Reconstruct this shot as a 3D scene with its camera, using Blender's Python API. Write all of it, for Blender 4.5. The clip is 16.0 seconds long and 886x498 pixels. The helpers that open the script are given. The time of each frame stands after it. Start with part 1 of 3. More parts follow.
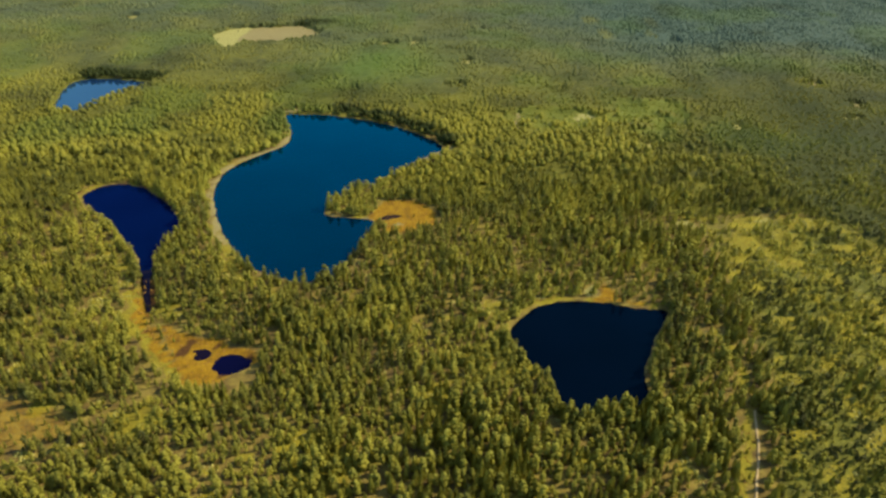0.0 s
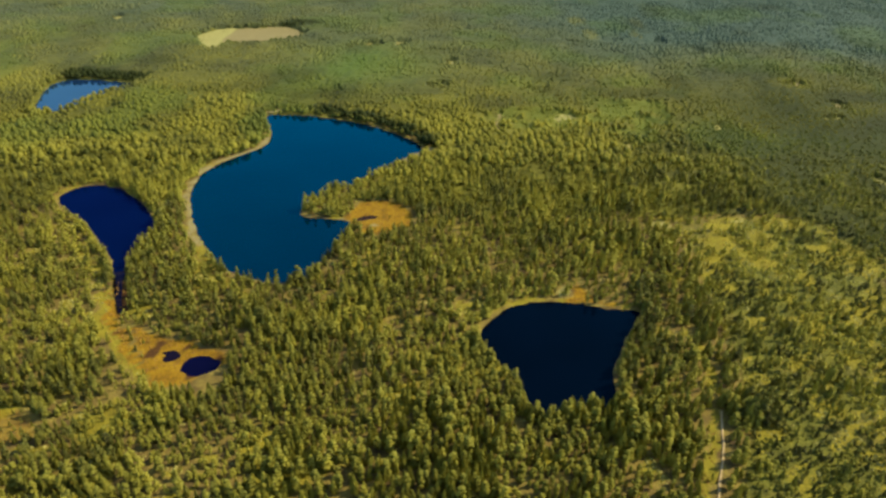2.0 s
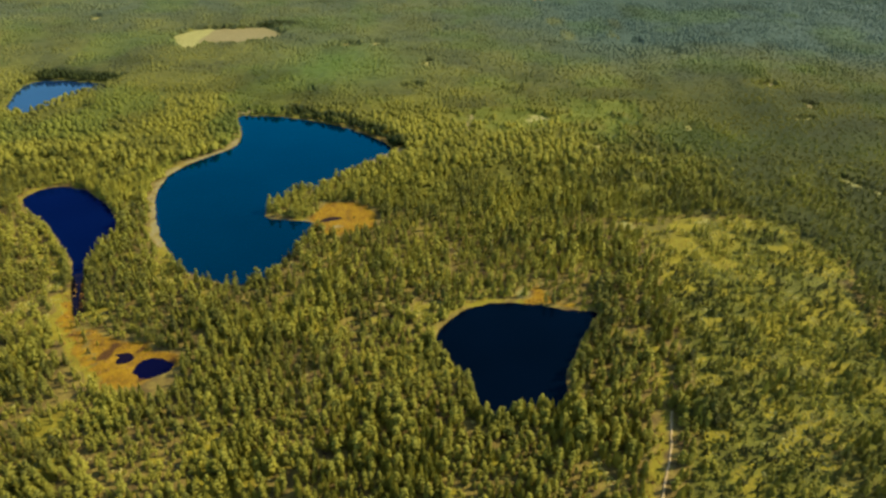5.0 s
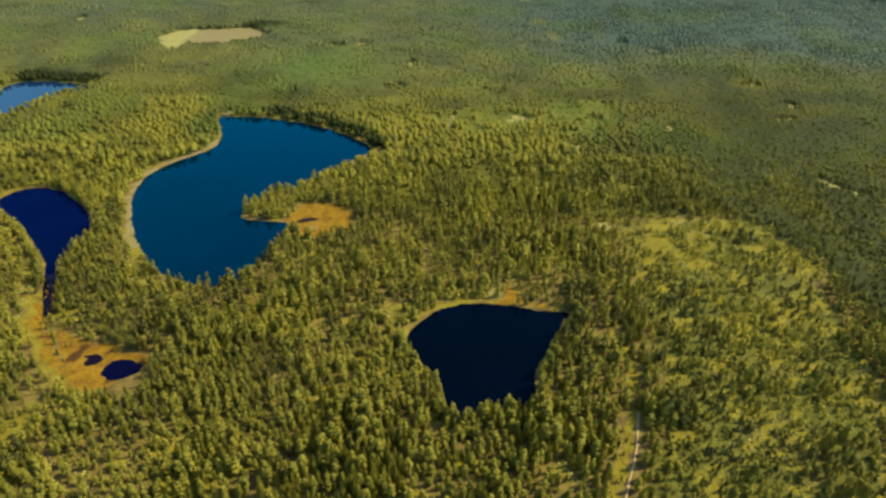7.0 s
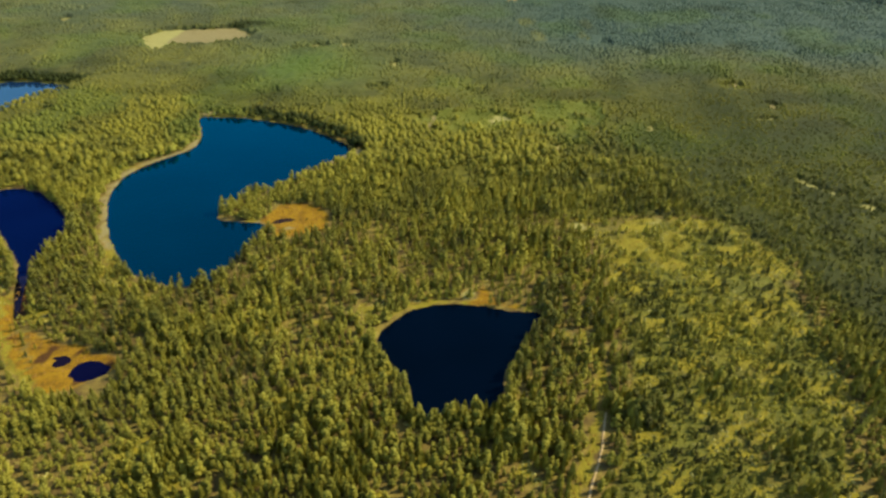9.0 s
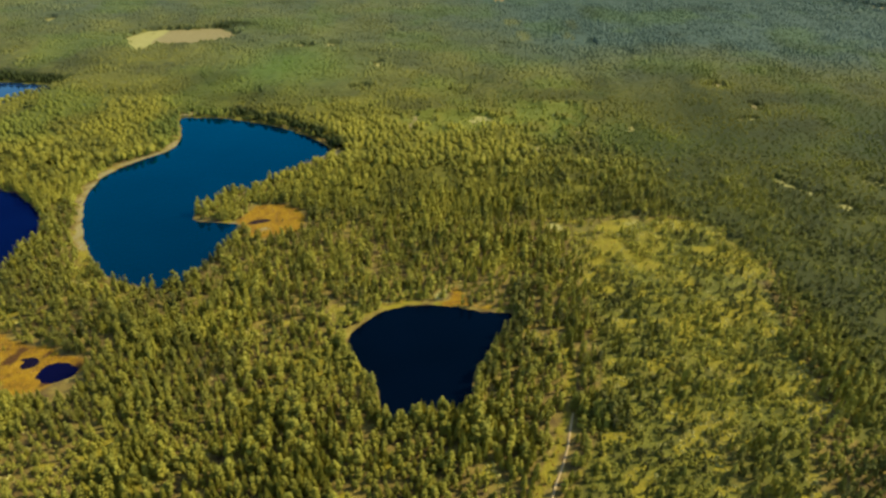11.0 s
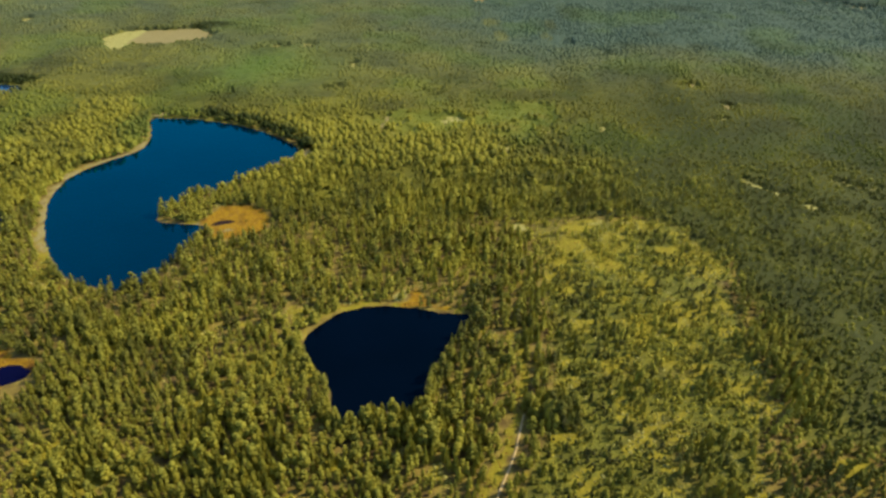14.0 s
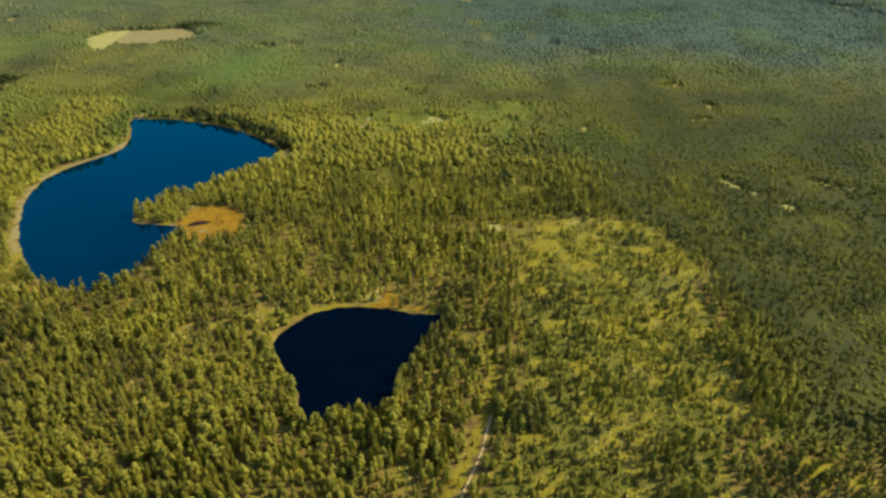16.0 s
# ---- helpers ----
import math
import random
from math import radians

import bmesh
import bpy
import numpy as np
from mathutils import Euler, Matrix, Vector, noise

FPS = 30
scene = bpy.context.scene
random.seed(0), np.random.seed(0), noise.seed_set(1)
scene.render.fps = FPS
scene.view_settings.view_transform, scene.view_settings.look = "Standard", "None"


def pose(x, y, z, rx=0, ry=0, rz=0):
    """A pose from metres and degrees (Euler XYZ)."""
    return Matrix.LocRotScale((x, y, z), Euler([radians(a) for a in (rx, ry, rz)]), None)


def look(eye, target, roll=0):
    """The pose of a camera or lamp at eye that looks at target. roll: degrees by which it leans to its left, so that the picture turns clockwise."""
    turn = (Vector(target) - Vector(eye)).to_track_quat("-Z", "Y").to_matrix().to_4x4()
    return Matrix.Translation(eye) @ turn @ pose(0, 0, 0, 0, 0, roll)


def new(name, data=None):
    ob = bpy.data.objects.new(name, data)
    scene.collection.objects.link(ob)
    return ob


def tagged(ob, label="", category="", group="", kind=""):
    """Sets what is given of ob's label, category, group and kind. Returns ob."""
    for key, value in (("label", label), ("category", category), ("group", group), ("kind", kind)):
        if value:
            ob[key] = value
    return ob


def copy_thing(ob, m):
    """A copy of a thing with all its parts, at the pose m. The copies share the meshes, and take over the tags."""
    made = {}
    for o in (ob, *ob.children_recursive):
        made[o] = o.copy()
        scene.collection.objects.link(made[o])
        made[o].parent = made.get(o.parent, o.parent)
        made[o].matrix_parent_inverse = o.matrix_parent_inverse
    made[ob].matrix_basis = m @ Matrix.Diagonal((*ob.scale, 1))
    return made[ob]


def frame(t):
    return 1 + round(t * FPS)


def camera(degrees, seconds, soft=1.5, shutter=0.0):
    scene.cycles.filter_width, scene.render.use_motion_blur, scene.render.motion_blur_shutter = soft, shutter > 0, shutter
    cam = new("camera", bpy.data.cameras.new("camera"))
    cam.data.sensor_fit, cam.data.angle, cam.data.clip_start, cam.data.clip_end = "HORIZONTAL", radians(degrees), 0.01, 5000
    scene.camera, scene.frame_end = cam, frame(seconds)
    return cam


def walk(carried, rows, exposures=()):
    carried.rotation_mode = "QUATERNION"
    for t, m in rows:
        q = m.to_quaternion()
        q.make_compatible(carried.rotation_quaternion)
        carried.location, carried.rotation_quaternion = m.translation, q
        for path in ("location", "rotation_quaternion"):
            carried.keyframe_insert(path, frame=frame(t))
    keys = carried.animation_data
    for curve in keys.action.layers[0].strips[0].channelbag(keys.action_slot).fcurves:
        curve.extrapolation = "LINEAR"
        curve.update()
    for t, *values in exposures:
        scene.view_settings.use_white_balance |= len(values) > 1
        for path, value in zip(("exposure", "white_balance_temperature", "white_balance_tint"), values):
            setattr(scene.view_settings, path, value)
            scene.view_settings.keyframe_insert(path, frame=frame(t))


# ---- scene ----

# camera: a drone 220 m up, sliding to the right past a flat forest with small lakes
cam = camera(66.0, 16.0, soft=2.8)
EYE = 220.0


def eye_at(t):
    s = t / 16.0
    bow = 0.045 * (1 - (2 * s - 1) ** 2) - 0.03
    return (pose(105.85 * s, 2.09 * s, EYE + 3.8 * s, 90 - 33.75 + 0.02 * s + bow, 0, -1.97 * s)
            @ pose(0, 0, 0, 0, 0, 0.90 + 0.50 * s))


walk(cam, [(k * 0.5, eye_at(k * 0.5)) for k in range(33)], exposures=[(0.0, 0.92)])

# ---- light: late-summer sun from the right and a little ahead, clear sky ----
SUN_FROM = Vector((0.93, 0.22, 0.0)).normalized()
SUN_UP = radians(43)
world = bpy.data.worlds.new("sky")
scene.world = world
world.use_nodes = True
wn = world.node_tree
sky = wn.nodes.new("ShaderNodeTexSky")
sky.sky_type, sky.sun_disc = "NISHITA", False
sky.sun_elevation, sky.sun_rotation = SUN_UP, math.atan2(SUN_FROM.x, SUN_FROM.y)
sky.air_density, sky.dust_density, sky.ozone_density = 1.0, 0.6, 2.0
wn.nodes["Background"].inputs["Strength"].default_value = 0.17
wn.links.new(sky.outputs["Color"], wn.nodes["Background"].inputs["Color"])
sun = new("sun", bpy.data.lights.new("sun", "SUN"))
sun.data.energy, sun.data.angle, sun.data.color = 4.15, radians(0.5), (1.0, 0.885, 0.62)
sun_dir = Vector((SUN_FROM.x * math.cos(SUN_UP), SUN_FROM.y * math.cos(SUN_UP), math.sin(SUN_UP)))
sun.matrix_world = look(sun_dir * 500, (0, 0, 0))


# ---- materials ----
def material(name):
    m = bpy.data.materials.new(name)
    m.use_nodes = True
    t = m.node_tree
    return m, t, t.nodes["Principled BSDF"], t.nodes["Material Output"]


def node(t, kind, **values):
    n = t.nodes.new(kind)
    for key, value in values.items():
        n.inputs[key].default_value = value
    return n


def noise_at(t, scale, detail=4.0, coords=None):
    n = node(t, "ShaderNodeTexNoise", Scale=scale, Detail=detail)
    if coords is None:
        coords = t.nodes.new("ShaderNodeNewGeometry").outputs["Position"]
    t.links.new(coords, n.inputs["Vector"])
    return n.outputs["Fac"]


def ramp(t, fac, stops):
    n = t.nodes.new("ShaderNodeValToRGB")
    e = n.color_ramp.elements
    while len(e) < len(stops):
        e.new(0.5)
    for k, (p, c) in enumerate(stops):
        e[k].position, e[k].color = p, (*c, 1)
    t.links.new(fac, n.inputs["Fac"])
    return n.outputs["Color"]


def attr(t, name):
    n = t.nodes.new("ShaderNodeAttribute")
    n.attribute_name = name
    return n.outputs["Fac"]


def mixed(t, fac, a, b, kind="MIX"):
    n = t.nodes.new("ShaderNodeMix")
    n.data_type, n.blend_type = "RGBA", kind
    for sock, value in ((n.inputs[0], fac), (n.inputs[6], a), (n.inputs[7], b)):
        if isinstance(value, (int, float)):
            sock.default_value = value
        elif isinstance(value, tuple):
            sock.default_value = (*value, 1)
        else:
            t.links.new(value, sock)
    return n.outputs[2]


def sums(t, op, a, b):
    n = t.nodes.new("ShaderNodeMath")
    n.operation, n.use_clamp = op, True
    for sock, value in ((n.inputs[0], a), (n.inputs[1], b)):
        if isinstance(value, (int, float)):
            sock.default_value = value
        else:
            t.links.new(value, sock)
    return n.outputs[0]


def bump(t, p, fac, strength, distance):
    n = node(t, "ShaderNodeBump", Strength=strength, Distance=distance)
    t.links.new(fac, n.inputs["Height"])
    t.links.new(n.outputs["Normal"], p.inputs["Normal"])


LEAF_STOPS = [(0.0, (0.070, 0.069, 0.017)), (0.3, (0.142, 0.137, 0.021)), (0.6, (0.234, 0.216, 0.026)), (1.0, (0.33, 0.295, 0.034))]


def leaf_material(name, single):
    """Needles and leaves: the stand's tint, with grain, painted haze and shade; light shines through them a little."""
    m, t, p, out = material(name)
    if single:
        tint = sums(t, "MULTIPLY_ADD", t.nodes.new("ShaderNodeObjectInfo").outputs["Random"], 0.5)
        tint.node.inputs[2].default_value = 0.44
    else:
        tint = attr(t, "tint")
    grain = noise_at(t, 1.1, 3.0)
    fac = sums(t, "ADD", tint, sums(t, "MULTIPLY_ADD", grain, 0.5))
    fac.node.inputs[1].links[0].from_node.inputs[2].default_value = -0.25
    fac.node.inputs[1].links[0].from_node.use_clamp = False
    col = ramp(t, fac, LEAF_STOPS)
    if not single:
        # haze over the far woods, painted into the leaf colour
        col = mixed(t, attr(t, "haze_blue"), col, mixed(t, grain, (0.078, 0.122, 0.080), (0.115, 0.164, 0.107)))
        col = mixed(t, attr(t, "fresh"), col, mixed(t, grain, (0.095, 0.150, 0.022), (0.150, 0.225, 0.034)))
        # dark stands, and shade painted into the leaf colour
        col = mixed(t, attr(t, "dark_shaded"), col, mixed(t, grain, (0.023, 0.031, 0.004), (0.040, 0.052, 0.007)))
    t.links.new(col, p.inputs["Base Color"])
    p.inputs["Roughness"].default_value = 0.75
    p.inputs["Specular IOR Level"].default_value = 0.15
    bump(t, p, noise_at(t, 3.0, 2.0), 0.4, 0.2)
    through_leaf = t.nodes.new("ShaderNodeBsdfTranslucent")
    t.links.new(col, through_leaf.inputs["Color"])
    mix = node(t, "ShaderNodeMixShader", Fac=0.5)
    t.links.new(p.outputs[0], mix.inputs[1])
    t.links.new(through_leaf.outputs[0], mix.inputs[2])
    t.links.new(mix.outputs[0], out.inputs["Surface"])
    return m


def bark_material():
    m, t, p, out = material("bark")
    t.links.new(ramp(t, noise_at(t, 1.5), [(0.3, (0.10, 0.07, 0.05)), (0.7, (0.24, 0.15, 0.09))]), p.inputs["Base Color"])
    p.inputs["Roughness"].default_value = 0.9
    bump(t, p, noise_at(t, 8.0), 0.6, 0.05)
    return m


def ground_material():
    m, t, p, out = material("forest_floor")
    fine, mid, wide = noise_at(t, 0.9, 5.0), noise_at(t, 0.16, 4.0), noise_at(t, 0.025, 3.0)
    floor = ramp(t, mid, [(0.3, (0.062, 0.040, 0.015)), (0.5, (0.125, 0.090, 0.020)), (0.72, (0.195, 0.150, 0.028))])
    grass = ramp(t, fine, [(0.25, (0.085, 0.074, 0.007)), (0.5, (0.155, 0.128, 0.009)), (0.75, (0.23, 0.185, 0.014))])
    grass = mixed(t, 0.45, grass, ramp(t, mid, [(0.3, (0.060, 0.045, 0.010)), (0.5, (0.15, 0.125, 0.012)), (0.7, (0.25, 0.205, 0.02))]))
    bog = ramp(t, mid, [(0.25, (0.030, 0.017, 0.009)), (0.42, (0.15, 0.080, 0.004)), (0.58, (0.245, 0.146, 0.006)), (0.8, (0.11, 0.050, 0.006))])
    bog = mixed(t, 0.45, bog, ramp(t, fine, [(0.3, (0.045, 0.024, 0.004)), (0.7, (0.26, 0.140, 0.006))]))
    sand = ramp(t, fine, [(0.3, (0.12, 0.098, 0.032)), (0.7, (0.22, 0.180, 0.072))])
    col = floor
    green_floor = ramp(t, mid, [(0.3, (0.054, 0.055, 0.009)), (0.7, (0.118, 0.113, 0.014))])
    peat = ramp(t, fine, [(0.3, (0.022, 0.011, 0.004)), (0.7, (0.085, 0.038, 0.008))])
    hay = ramp(t, fine, [(0.3, (0.15, 0.140, 0.034)), (0.7, (0.30, 0.270, 0.085))])
    for name, over in (("green_floor", green_floor), ("grass", grass), ("hay", hay), ("bog", bog), ("peat", peat), ("sand", sand)):
        edge = sums(t, "MULTIPLY_ADD", fine, 0.6)
        edge.node.use_clamp, edge.node.inputs[2].default_value = False, -0.3
        w = sums(t, "ADD", attr(t, name), edge)
        n = node(t, "ShaderNodeMapRange")
        n.inputs["From Min"].default_value, n.inputs["From Max"].default_value = 0.35, 0.65
        t.links.new(w, n.inputs["Value"])
        col = mixed(t, n.outputs["Result"], col, over)
    t.links.new(col, p.inputs["Base Color"])
    p.inputs["Roughness"].default_value = 0.95
    p.inputs["Specular IOR Level"].default_value = 0.1
    bump(t, p, noise_at(t, 0.7, 6.0), 1.0, 0.5)
    return m


def water_material(name, deep, shoal, ior, sheen):
    """Still water: a dark body under a mirror that takes up the sky and the trees on the banks."""
    m, t, p, out = material(name)
    t.links.new(ramp(t, noise_at(t, 0.02, 3.0), [(0.35, deep), (0.7, shoal)]), p.inputs["Base Color"])
    p.inputs["Roughness"].default_value = 0.6
    p.inputs["Specular IOR Level"].default_value = 0.0
    mirror = node(t, "ShaderNodeBsdfGlossy", Roughness=0.04, Color=(*sheen, 1))
    ripple = node(t, "ShaderNodeBump", Strength=0.03, Distance=0.1)
    t.links.new(noise_at(t, 0.8, 3.0), ripple.inputs["Height"])
    t.links.new(ripple.outputs["Normal"], mirror.inputs["Normal"])
    mix = t.nodes.new("ShaderNodeMixShader")
    t.links.new(node(t, "ShaderNodeFresnel", IOR=ior).outputs[0], mix.inputs[0])
    t.links.new(p.outputs[0], mix.inputs[1])
    t.links.new(mirror.outputs[0], mix.inputs[2])
    t.links.new(mix.outputs[0], out.inputs["Surface"])
    return m


def plain_material(name, a, b, scale, rough=0.9):
    m, t, p, out = material(name)
    t.links.new(ramp(t, noise_at(t, scale, 5.0), [(0.3, a), (0.7, b)]), p.inputs["Base Color"])
    p.inputs["Roughness"].default_value = rough
    bump(t, p, noise_at(t, scale * 3, 4.0), 0.6, 0.1)
    return m


LEAF = leaf_material("needles", False)
LEAF_ONE = leaf_material("needles_single", True)
BARK = bark_material()
GROUND = ground_material()
SEDGE = plain_material("sedge", (0.12, 0.056, 0.004), (0.25, 0.132, 0.006), 0.3)
STRAW = plain_material("straw", (0.17, 0.152, 0.026), (0.29, 0.258, 0.052), 0.3)
TRAIL = plain_material("trail_sand", (0.24, 0.165, 0.060), (0.36, 0.262, 0.105), 0.7)

# ---- the plan ----
# lakes: outlines in metres, x to the right and y ahead of the first camera
LAKES = {
    "lake_large": [(-128, 524), (-86, 521), (-48, 508), (-21, 490), (-1, 466), (-12, 449), (-27, 433), (-44, 406), (-60, 397),
                   (-70, 385), (-74, 367), (-45, 361), (-44, 341), (-51, 321), (-58, 303), (-71, 296), (-89, 298), (-108, 309),
                   (-128, 336), (-140, 358), (-151, 390), (-152, 420), (-140, 443), (-124, 460), (-117, 475), (-123, 499)],
    "lake_left": [(-234, 386), (-229, 398), (-216, 402), (-198, 396), (-180, 381), (-164, 360), (-157, 339), (-161, 322),
                  (-161, 310), (-160, 300), (-164, 299), (-169, 309), (-180, 325), (-198, 346), (-215, 362), (-229, 375)],
    "lake_near": [(33, 255), (38, 266), (49, 278), (64, 283), (82, 282), (96, 278), (117, 275), (106, 254), (97, 237), (93, 222),
                  (91, 211), (83, 208), (73, 209), (66, 205), (58, 202), (53, 207), (50, 220), (43, 232), (35, 245)],
    "lake_far": [(-328, 544), (-335, 583), (-320, 599), (-262, 590), (-276, 571), (-287, 548), (-302, 525), (-317, 522)],
    "pond_small": [(-118, 240), (-110, 241), (-107, 235), (-114, 232)],
    "pond_bog": [(-106, 229), (-102, 238), (-91, 237), (-86, 231), (-92, 224), (-101, 223)],
    "pond_cove": [(-42, 362), (-37, 367), (-29, 368), (-25, 364), (-33, 361)],
}
# open ground without trees: (kind, outline)
OPEN = [
    ("bog", [(-160, 300), (-150, 268), (-137, 256), (-119, 250), (-97, 243), (-85, 237), (-86, 230), (-102, 219), (-113, 217), (-122, 231), (-138, 253), (-157, 284)]),
    ("bog", [(-47, 359), (-42, 375), (-31, 386), (-15, 380), (-5, 366), (-9, 350), (-29, 346)]),
    ("bog", [(80, 283), (83, 290), (87, 297), (91, 294), (97, 286), (106, 278)]),
    ("sand", [(-217, 712), (-213, 764), (-190, 768), (-163, 774), (-142, 752), (-138, 738), (-168, 716)]),
    ("hay", [(-252, 738), (-226, 764), (-212, 762), (-212, 712), (-222, 690), (-238, 706)]),
    ("heath", [(-200, 207), (-174, 206), (-151, 197), (-152, 188), (-167, 181), (-200, 178)]),
    ("glade", [(146, 352), (176, 371), (210, 365), (191, 344), (162, 346)]),
    ("glade", [(45, 522), (81, 537), (127, 529), (111, 496), (67, 496)]),
    ("glade", [(160, 514), (190, 506), (195, 496), (165, 500)]),
    ("glade", [(150, 330), (215, 372), (270, 350), (262, 300), (200, 300)]),
    ("glade", [(135, 545), (195, 560), (190, 500), (140, 495)]),
    ("sand", [(150, 920), (168, 925), (170, 905), (152, 902)]),
]
# small pale openings in the woods: (kind, x, y, half width, half depth)
SPOTS = [("hay", 81, 291, 5, 6), ("sand", 3, 463, 6, 6), ("hay", 113, 528, 13, 7), ("hay", 60, 528, 7, 8), ("hay", 188, 506, 9, 4), ("hay", 153, 473, 5, 4), ("hay", 10, 592, 14, 8),
         ("hay", -82, 576, 8, 8), ("hay", -33, 716, 9, 11), ("hay", -60, 710, 13, 9), ("hay", 246, 734, 6, 12), ("sand", 338, 613, 8, 9),
         ("sand", 355, 559, 5, 8), ("hay", 338, 535, 7, 4), ("hay", 398, 531, 5, 5), ("hay", 235, 510, 4, 5), ("hay", 98, 586, 12, 8),
         ("hay", 20, 655, 7, 12),
         ("hay", 152, 360, 7, 5), ("grass", 184, 360, 10, 6), ("hay", 200, 368, 7, 4), ("grass", 176, 343, 12, 5), ("grass", 236, 337, 10, 4),
         ("grass", 198, 319, 12, 4), ("hay", 280, 702, 8, 10), ("hay", -362, 794, 8, 12)]
OPEN += [(kind, [(x + 0.85 * a * math.cos(k * 1.05), y + b * math.sin(k * 1.05)) for k in range(6)]) for kind, x, y, a, b in SPOTS]
# shores and strips: (kind, half width, middle line)
STRIPS = [
    ("bog", 4.0, [(-157, 292), (-152, 278), (-147, 266)]),
    ("sand", 1.7, [(-126, 329), (-136, 347), (-147, 372), (-155, 405), (-149, 435), (-136, 450), (-122, 464), (-118, 480)]),
    ("sand", 3.0, [(-128, 528), (-118, 534)]),
    ("sand", 2.4, [(4, 465), (-8, 450), (-22, 436), (-31, 427)]),
    ("grass", 2.2, [(-98, 292), (-112, 305), (-126, 328), (-139, 352)]),
    ("grass", 1.6, [(-236, 380), (-236, 392), (-228, 402)]),
    ("grass", 1.0, [(-236, 384), (-222, 362), (-202, 342), (-184, 320), (-173, 303)]),
    ("bog", 2.2, [(-160, 278), (-152, 264), (-145, 254), (-133, 238), (-121, 226)]),
    ("grass", 3.8, [(-164, 284), (-154, 266), (-148, 254), (-134, 236), (-120, 222)]),
    ("sand", 0.9, [(-46, 361), (-60, 363), (-73, 366)]),
    ("sand", 1.4, [(-46, 358), (-36, 352), (-26, 354)]),
    ("grass", 0.9, [(44, 232), (36, 243), (32, 254), (36, 267), (47, 280)]),
    ("grass", 1.4, [(50, 281), (64, 285), (84, 284), (98, 280), (114, 278)]),
    ("grass", 1.9, [(107, 150), (114, 163), (124, 180), (131, 200), (136, 222), (140, 250)]),
    ("sand", 13.0, [(600, 945), (656, 905), (690, 862), (740, 825), (800, 815)]),
    ("sand", 1.5, [(61, 533), (58, 516), (56, 497)]),
    ("hay", 3.4, [(381, 424), (421, 408)]),
    ("hay", 4.0, [(316, 426), (330, 408), (346, 394), (350, 384)]),
]
# low thickets and tall groves: (x, y, half width, half depth)
THICKETS = [(28, 222, 30, 15), (0, 246, 20, 9), (62, 190, 24, 10), (-82, 178, 22, 10), (-176, 250, 26, 26), (26, 262, 10, 20), (-205, 345, 15, 20),
            (-188, 314, 13, 20), (-172, 284, 11, 18), (-158, 260, 10, 14), (-144, 242, 9, 12), (-232, 385, 12, 14), (-56, 384, 20, 12), (-92, 288, 20, 8), (-118, 312, 8, 14), (-137, 344, 8, 16),
            (131, 240, 9, 34), (124, 192, 8, 16), (0, 450, 11, 15), (-20, 426, 14, 15), (-42, 398, 15, 13), (-60, 378, 14, 12)]
GROVES = [(-78, 266, 9, 9), (49, 226, 5, 7), (92, 192, 12, 9), (128, 292, 12, 8), (-24, 178, 14, 8), (12, 206, 8, 6), (258, 178, 16, 12), (-300, 607, 42, 10),
          (-84, 534, 20, 8), (-40, 521, 24, 9), (-8, 497, 16, 12), (8, 474, 10, 10)]
# sunlit patches put into the foliage tint: (x, y, half width, half depth, by how much)
SUNLIT_STANDS = [(92, 516, 46, 26, 0.34), (172, 354, 40, 18, 0.16), (190, 505, 30, 12, 0.18), (8, 592, 30, 14, 0.14), (152, 470, 20, 10, 0.14)]
# paler foliage patches far off: (x, y, half width, half depth)
PALE_WOODS = [(165, 800, 12, 22), (172, 748, 9, 26), (234, 796, 8, 28), (222, 748, 7, 26), (330, 606, 22, 18)]
STREAM = [(-162, 304), (-160, 295), (-156, 285), (-152, 276), (-148, 268)]
PATH = [(110, 140), (117.5, 157), (122, 168), (127, 180), (132.5, 196), (136, 207)]


def closed_curve(points, steps=6):
    """A smooth closed outline through the points."""
    p = np.array(points, float)
    s = np.linspace(0, 1, steps, endpoint=False)[None, :, None]
    a, b, c, d = (np.roll(p, k, axis=0)[:, None, :] for k in (1, 0, -1, -2))
    t = 0.5
    q = b + s * t * (c - a) + s ** 2 * t * (2 * a - 5 * b + 4 * c - d) + s ** 3 * t * (-a + 3 * b - 3 * c + d)
    return q.reshape(-1, 2)


def line_distance(x, y, line, closed):
    line = np.asarray(line, float)
    ends = np.roll(line, -1, axis=0) if closed else line[1:]
    best = np.full(x.shape, 1e9)
    for (ax, ay), (bx, by) in zip(line, ends):
        ux, uy = bx - ax, by - ay
        s = np.clip(((x - ax) * ux + (y - ay) * uy) / (ux * ux + uy * uy + 1e-9), 0, 1)
        best = np.minimum(best, (x - ax - s * ux) ** 2 + (y - ay - s * uy) ** 2)
    return np.sqrt(best)


def area_distance(x, y, outline):
    """Distance to a closed outline, below zero inside it."""
    out = np.full(x.shape, 60.0)
    lo, hi = outline.min(0) - 40, outline.max(0) + 40
    near = (x > lo[0]) & (x < hi[0]) & (y > lo[1]) & (y < hi[1])
    px, py = x[near], y[near]
    inside = np.zeros(px.shape, bool)
    for (ax, ay), (bx, by) in zip(outline, np.roll(outline, -1, axis=0)):
        if ay != by:
            inside ^= ((ay > py) != (by > py)) & (px < (bx - ax) * (py - ay) / (by - ay) + ax)
    d = line_distance(px, py, outline, True)
    out[near] = np.where(inside, -d, d)
    return out


